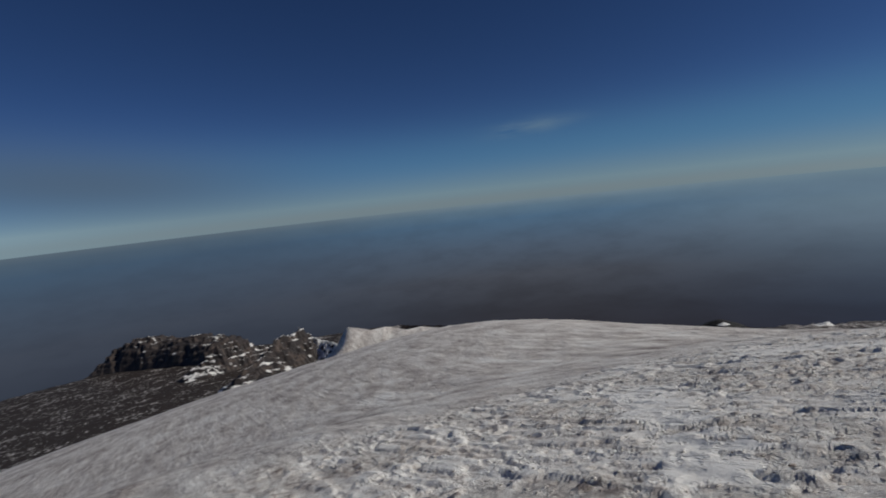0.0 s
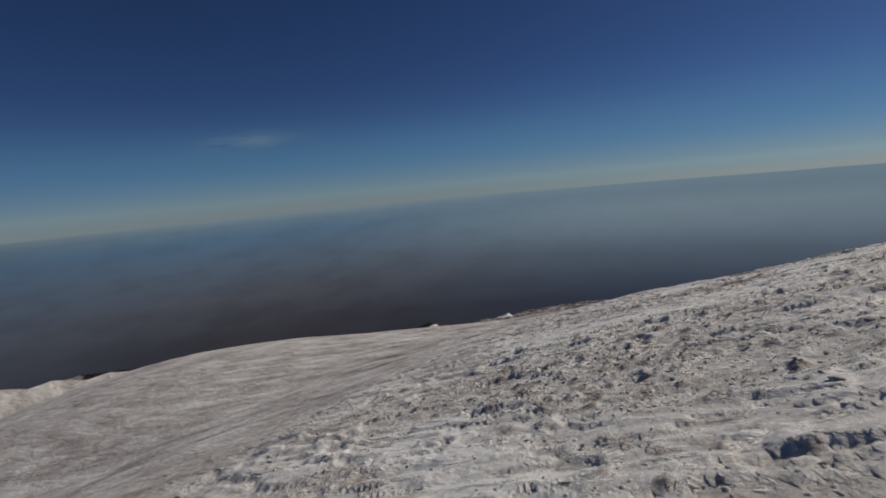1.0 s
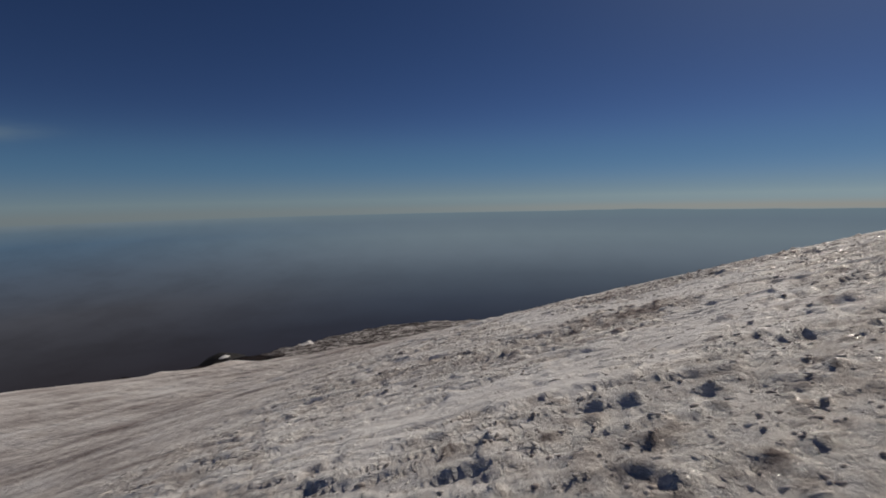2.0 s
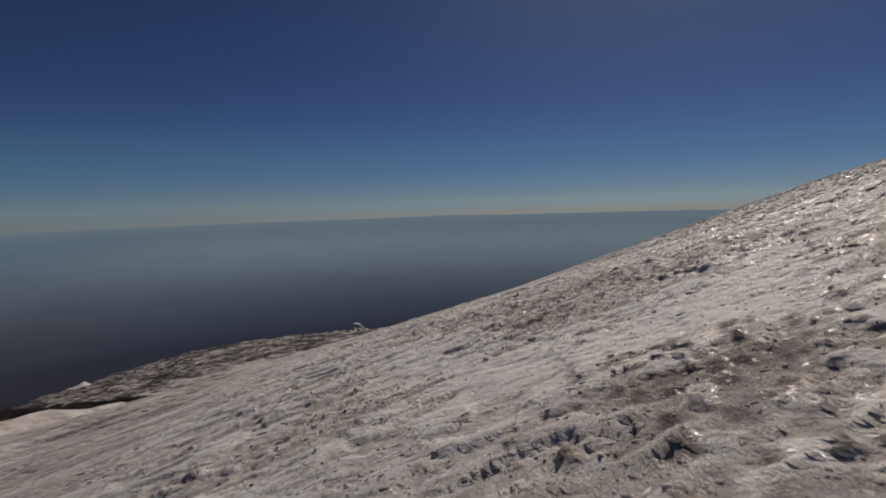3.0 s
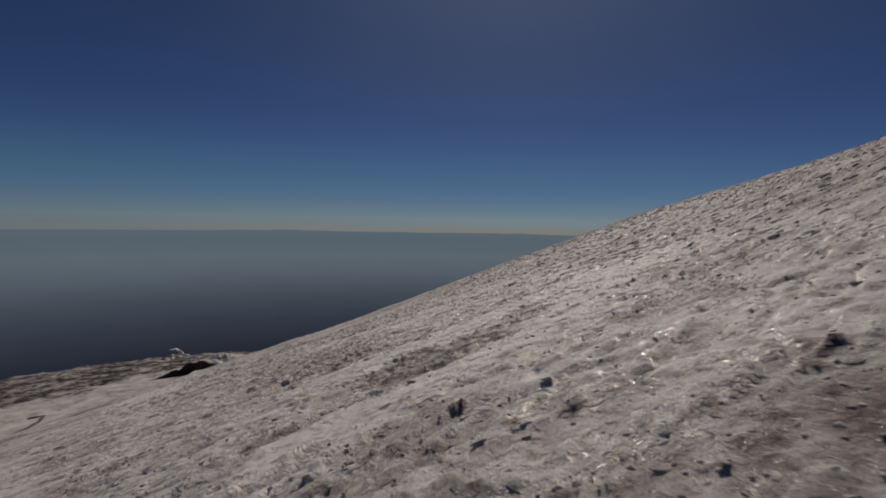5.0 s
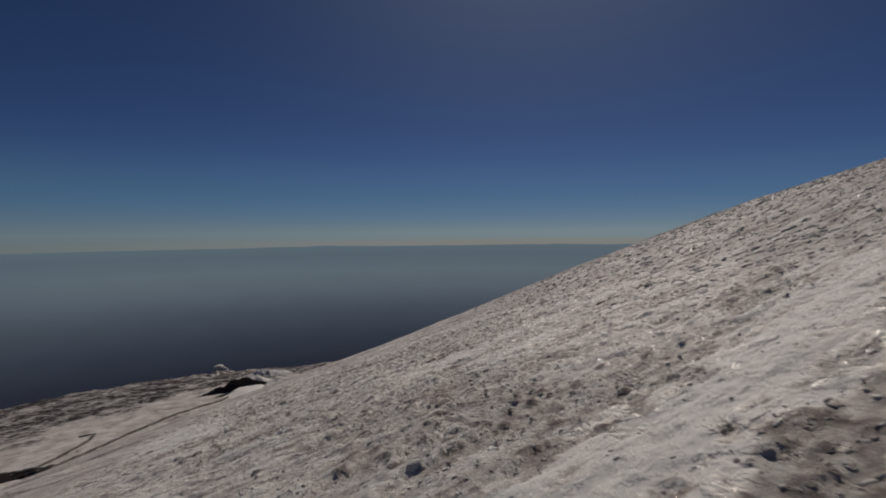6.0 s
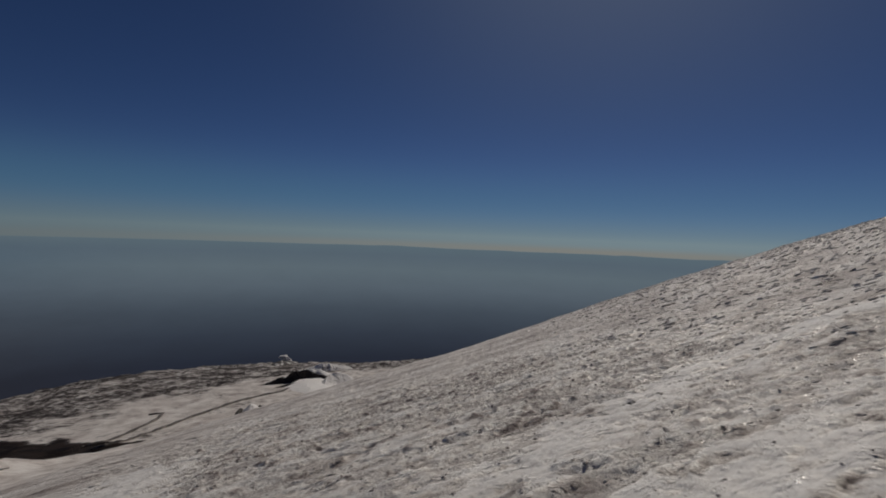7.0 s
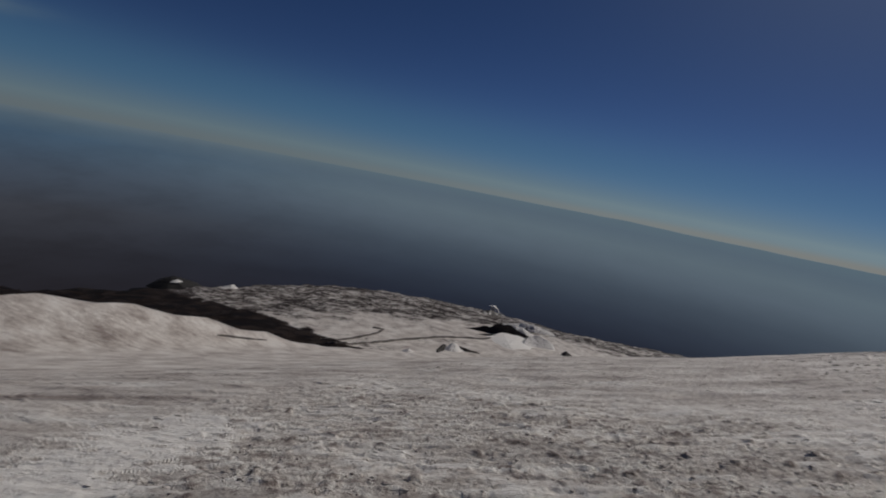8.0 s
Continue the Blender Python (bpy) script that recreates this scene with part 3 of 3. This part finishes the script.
crag("rock_crag", "jagged dark lava crag streaked with snow", [(-176, 388, 2), (-168, 407, 14), (-160, 426, 24), (-150, 446, 35), (-141, 464, 42), (-131, 477, 39), (-123, 490, 26), (-110, 503, 8)], 30, CRAG, 201, 0.9, ledge=6.0)
crag("rock_crag", "broken brown lava crag dusted with snow", [(-276, 500, 2), (-266, 510, 8), (-252, 522, 19), (-240, 534, 31), (-232, 542, 35), (-220, 553, 30), (-205, 562, 20), (-180, 566, 10)], 30, CRAG, 221, 0.9, ledge=5.0)
crag("rock_cliff", "distant dark lava cliff with snow gullies", [(-520, 745, 4), (-489, 738, 22), (-470, 736, 38), (-439, 730, 44), (-404, 714, 43), (-349, 687, 37), (-300, 655, 34), (-270, 635, 30), (-246, 620, 12)], 40, CLIFF, 241, 0.75, power=3.0, ledge=9.0)
crag("snow_flank", "smooth snow flank leaning on the lava crag", [(-128, 486, 30), (-109, 468, 24), (-91, 446, 21), (-76, 424, 15)], 20, CAPPED, 251, 0.5, "snow flank")

mound("lava_cone", "dark old lava cone with a snow patch, far below", "cone", 1140, 1925, 95, 80, 20, FAR_CONE, 295, 1.8, (-10, 0), 0, 0.1, 20, -640)
mound("snow_patch", "small bright snow patch on the dark old cone", "snow patch", 1130, 1893, 24, 12, 4, PURE, 296, 1.6, (0, 0), 0, 0.2, 6, -629)
mound("rim_mound", "white snow mound on the shelf's rim", "mound", 340, 421, 15, 9, 3, PURE, 297, 1.6, (4, 0), 0, 0.25)
mound("rim_mound", "snowy rubble mound under the pinnacle", "mound", 596, 286, 30, 16, 4.5, MIXED, 305, 1.6)
pinnacle("rock_pinnacle", "leaning snow-covered pinnacle on the shelf's rim", "rock", 612, 284, 12.0, 8.0, PURE, 301, (-3.0, 4.0))
crag("crater_wall", "black lava wall at the edge of a small crater", [(455, 245, 1), (462, 236, 3), (466, 230, 5.5), (472, 222, 9), (478, 215, 13), (485, 206, 12), (494, 196, 7), (503, 188, 1)], 4.5, BLACK, 311, 0.8, "rock wall")
crag("crater_wall", "low black spur in front of the crater wall", [(440, 226, 1), (448, 219, 2.5), (456, 213, 4), (464, 206, 5), (472, 200, 5), (482, 194, 2)], 3.5, BLACK, 313, 0.8, "rock wall")
crag("crater_rim", "snow-covered block above the black wall", [(501, 228, 2), (505, 222, 6), (511, 214, 9), (516, 208, 9), (522, 202, 5), (528, 196, 2)], 12, CAPPED, 315, 0.5, "crater rim", power=1.6)
crag("snow_ridge", "pale snow-capped rim behind the crater", [(540, 244, 2), (549, 234, 5), (555, 224, 9), (562, 215, 9), (570, 206, 6), (584, 194, 3)], 11, CAPPED, 319, 0.8, "crater rim", power=1.6)
mound("snow_fan", "smooth drifted snow fan below the cone", "snow drift", 434, 184, 48, 26, 2.6, PURE, 323, 1.5, (0, 0), 25, 0.04)
crag("snow_cone", "steep snow-clad fin with a sharp sunlit edge", [(448, 178, 1), (458, 181, 4), (466, 183, 8), (473, 182, 11), (479, 178, 11.5), (485, 171, 9), (492, 162, 3)], 11, PURE, 327, 0.25, "snow fin", power=0.9)
mound("lava_mound", "small dark lava mound beside the snow fin", "mound", 476, 150, 12, 8, 4, BLACK, 331, 1.4, (0, 0), 0, 0.25)
mound("snow_pyramid", "small pyramid of snow between dark ridges", "mound", 356, 190, 14, 10, 4.6, PURE, 335, 1.2, (3, 1), 20, 0.08)
crag("lava_ridge", "thin black lava ridge beside a snow pyramid", [(326, 186, 0.5), (340, 192, 3), (352, 197, 5), (362, 200, 4.5)], 4.5, BLACK, 337, 0.7, "lava ridge")
crag("lava_ridge", "thin black lava ridge falling from a snow pyramid", [(358, 197, 5), (364, 189, 5), (370, 181, 3.5), (378, 172, 0.5)], 4, BLACK, 341, 0.7, "lava ridge")
mound("snow_mound", "low white mound beside the dark track", "mound", 309, 196, 10, 7, 2.4, PURE, 339, 1.3, (2, -1), 10, 0.15)


# ---- dark tracks across the shelf ----
def track_material():
    m, n, l, b = material("trodden_black_ash")
    pos = n.new("ShaderNodeNewGeometry").outputs["Position"]
    l.new(mix_node(n, l, span(n, l, noise_node(n, l, pos, 0.4, 5), 0.4, 0.7), (0.05, 0.042, 0.038), (0.22, 0.19, 0.17)), b.inputs["Base Color"])
    b.inputs["Roughness"].default_value = 0.9
    return m


ASH_TRACK = track_material()


def track(points, wide, label, lift=0.7):
    t = np.linspace(0, len(points) - 1, 16 * len(points))
    k = np.arange(len(points))
    px, py = (np.interp(t, k, [p[i] for p in points]) for i in range(2))
    for _ in range(6):
        px[1:-1], py[1:-1] = (px[:-2] + 2 * px[1:-1] + px[2:]) / 4, (py[:-2] + 2 * py[1:-1] + py[2:]) / 4
    dx, dy = np.gradient(px), np.gradient(py)
    nrm = np.hypot(dx, dy)
    w = wide * (0.15 + 0.85 * np.minimum(step(0, 0.6, t), step(len(points) - 1, len(points) - 1.6, t))) * (1 + 0.5 * fbm(t * 2.0, 0 * t, 3, 401))
    rows = []
    for side, drop in ((-0.75, -2.5), (-0.5, lift), (0.5, lift), (0.75, -2.5)):
        X, Y = px - dy / nrm * w * side, py + dx / nrm * w * side
        rows.append(np.stack([X, Y, surface(X, Y)[0] + drop], -1))
    return tagged(grid_mesh("track", np.stack(rows), [ASH_TRACK]), label, "track", kind="structure")


track([(272, 226), (286, 219), (324, 223), (363, 222), (394, 220), (432, 206), (456, 208)], 2.6, "dark ash track curving over the snow shelf")
track([(279, 237), (291, 233), (315, 237), (340, 243), (356, 251), (350, 257)], 1.8, "narrow dark track bending back on the shelf")


track([(187, 201), (192, 201), (198, 200), (209, 199)], 1.0, "dark crack across the snow shoulder", 0.35)


# ---- crumbs and flakes of broken crust, too many to count ----
def crumb_material(name, pale, dark):
    m, n, l, b = material(name)
    geo = n.new("ShaderNodeNewGeometry")
    base = mix_node(n, l, geo.outputs["Random Per Island"], pale, dark)
    l.new(mix_node(n, l, span(n, l, noise_node(n, l, geo.outputs["Position"], 22, 4, 0.7), 0.5, 0.75), base, tuple(0.55 * v for v in dark)), b.inputs["Base Color"])
    b.inputs["Roughness"].default_value = 0.8
    b.inputs["Specular IOR Level"].default_value = 0.15
    return m


def unit_lump():
    bm = bmesh.new()
    bmesh.ops.create_icosphere(bm, subdivisions=1, radius=1.0)
    co = np.array([v.co[:] for v in bm.verts])
    tri = np.array([[v.index for v in f.verts] for f in bm.faces])
    bm.free()
    return co, tri


def scatter(name, label, x, y, size, long, flat, turn, sunk, mat, seed):
    """One mesh of many uneven lumps lying on the slope: size in metres, drawn out by long, flattened by flat, turned to the wind."""
    gen = np.random.default_rng(seed)
    unit, tri = unit_lump()
    n = len(x)
    ground_z = surface(x, y)[0]
    gx, gy = (land_z(x + 0.3, y) - land_z(x - 0.3, y)) / 0.6, (land_z(x, y + 0.3) - land_z(x, y - 0.3)) / 0.6
    p = unit[None] * (1 + 0.3 * gen.standard_normal((n, len(unit), 1)).clip(-1.6, 1.6))
    a = radians(-60) + turn * gen.standard_normal(n)
    ca, sa = np.cos(a)[:, None], np.sin(a)[:, None]
    along, across = p[..., 0] * (size * long)[:, None], p[..., 1] * size[:, None]
    dx, dy = ca * along - sa * across, sa * along + ca * across
    up = (size * flat)[:, None]
    dz = p[..., 2] * up + gx[:, None] * dx + gy[:, None] * dy - sunk * up
    co = np.stack([x[:, None] + dx, y[:, None] + dy, ground_z[:, None] + dz], -1).reshape(-1, 3)
    faces = (tri[None] + (np.arange(n) * len(unit))[:, None, None]).reshape(-1, 3).astype(np.int32)
    me = bpy.data.meshes.new(name)
    me.vertices.add(len(co))
    me.vertices.foreach_set("co", co.astype(np.float32).ravel())
    me.loops.add(faces.size)
    me.loops.foreach_set("vertex_index", faces.ravel())
    me.polygons.add(len(faces))
    me.polygons.foreach_set("loop_start", np.arange(0, faces.size, 3, dtype=np.int32))
    me.polygons.foreach_set("use_smooth", np.ones(len(faces), bool))
    me.materials.append(mat)
    me.update(calc_edges=True)
    return tagged(new(name, me), label, kind="stuff")


def chosen(gen, n, x_from, x_to, v_from, v_to, floor, power):
    """Random places on the slope, thicker where the crust is broken."""
    x = gen.uniform(x_from, x_to, n)
    y = mid_line(x) + gen.uniform(v_from, v_to, n)
    thick = floor + (1 - floor) * np.clip(relief(x, y)[2], 0, 1) ** power
    keep = gen.uniform(0, 1, n) < thick
    return x[keep], y[keep]


CRUMB = crumb_material("crumbled_ashy_snow", (0.76, 0.71, 0.66), (0.42, 0.36, 0.325))
FLAKE = crumb_material("flaked_snow_crust", (0.84, 0.80, 0.75), (0.60, 0.54, 0.49))
gen = np.random.default_rng(7)
cx, cy = chosen(gen, 105000, -7, 97, -12, 11, 0.1, 1.5)
cx, cy = cx[:34000], cy[:34000]
scatter("snow_crumbs", "small ashy crumbs of broken snow crust", cx, cy, 0.012 + 0.042 * gen.uniform(0, 1, len(cx)) ** 2.6, gen.uniform(0.9, 1.9, len(cx)), gen.uniform(0.5, 0.85, len(cx)), 0.9, 0.3, CRUMB, 21)
cx, cy = chosen(gen, 62000, -8, 165, -80, 18, 0.25, 1.2)
wanted = (np.abs(cy - mid_line(cx) - 3) > 9) & (gen.uniform(0, 1, len(cx)) < 0.8) | (gen.uniform(0, 1, len(cx)) < 0.45)
cx, cy = cx[wanted][:24000], cy[wanted][:24000]
away = step(9, 24, np.abs(cy - mid_line(cx) - 3))
scatter("crust_flakes", "thin wind-drawn flakes of pale snow crust", cx, cy, (0.018 + 0.03 * gen.uniform(0, 1, len(cx)) ** 1.6) * (1 + 2.4 * away + 1.2 * step(20, 60, np.abs(cy - mid_line(cx) - 3))), gen.uniform(2.0, 4.5, len(cx)), gen.uniform(0.4, 0.75, len(cx)) * (1 + 0.3 * away), 0.3, 0.3, FLAKE, 23)


# ---- loose clods of crust on the near slope ----
def clod_material():
    m, n, l, b = material("ashy_snow_clod")
    pos = n.new("ShaderNodeNewGeometry").outputs["Position"]
    shade = n.new("ShaderNodeObjectInfo").outputs["Random"]
    base = mix_node(n, l, shade, (0.42, 0.375, 0.345), (0.6, 0.55, 0.51))
    l.new(mix_node(n, l, span(n, l, noise_node(n, l, pos, 14, 5), 0.45, 0.7), base, (0.26, 0.225, 0.205)), b.inputs["Base Color"])
    b.inputs["Roughness"].default_value = 0.85
    return m


CLOD = clod_material()


def clod_mesh(seed):
    bm = bmesh.new()
    bmesh.ops.create_icosphere(bm, subdivisions=3, radius=1.0)
    for v in bm.verts:
        p = v.co * 1.3 + Vector((seed * 7.1, seed * 3.3, 0))
        v.co *= 0.8 + 0.45 * noise.noise(p) + 0.25 * noise.noise(p * 2.7) + 0.12 * noise.noise(p * 6.0)
        v.co.z *= 0.5
    me = bpy.data.meshes.new("snow_clod")
    bm.to_mesh(me)
    bm.free()
    me.materials.append(CLOD)
    me.polygons.foreach_set("use_smooth", np.ones(len(me.polygons), bool))
    return me


CLODS = [clod_mesh(k) for k in range(6)]
rng = random.Random(12)


def clod(x, y, size):
    ob = new("snow_clod", rng.choice(CLODS))
    ob.matrix_world = Matrix.LocRotScale((x, y, foot(x, y) - 0.02 * size), Euler((rng.uniform(-0.3, 0.3), rng.uniform(-0.3, 0.3), rng.uniform(0, 6.28))), (size, size * rng.uniform(0.7, 1.0), size * rng.uniform(0.7, 1.1)))
    return tagged(ob, "ashy broken clod of crusted snow on the slope", "snow clod", group="snow clods on the slope")


for x, y, size in ((34.8, 17.3, 0.34), (39.5, 22.9, 0.24), (42.4, 23.7, 0.26), (43.5, 25.6, 0.24), (40.0, 17.9, 0.3), (40.1, 23.0, 0.22), (47.3, 19.8, 0.25), (45.0, 18.0, 0.3), (32.3, 26.9, 0.18), (77.6, 30.0, 0.28), (82.5, 34.2, 0.22), (72.9, 26.9, 0.22), (74.5, 23.4, 0.25)):
    clod(x, y, 0.6 * size)
for _ in range(60):
    x = rng.uniform(8, 96)
    mid = 12 + 22 * min(1, (x - 5) / 22) if x < 27 else 27 + 8 * min(1, max(0, (x - 40) / 15))
    clod(x, mid - rng.uniform(1.5, 16), rng.choice((0.06, 0.07, 0.09, 0.11, 0.14)))
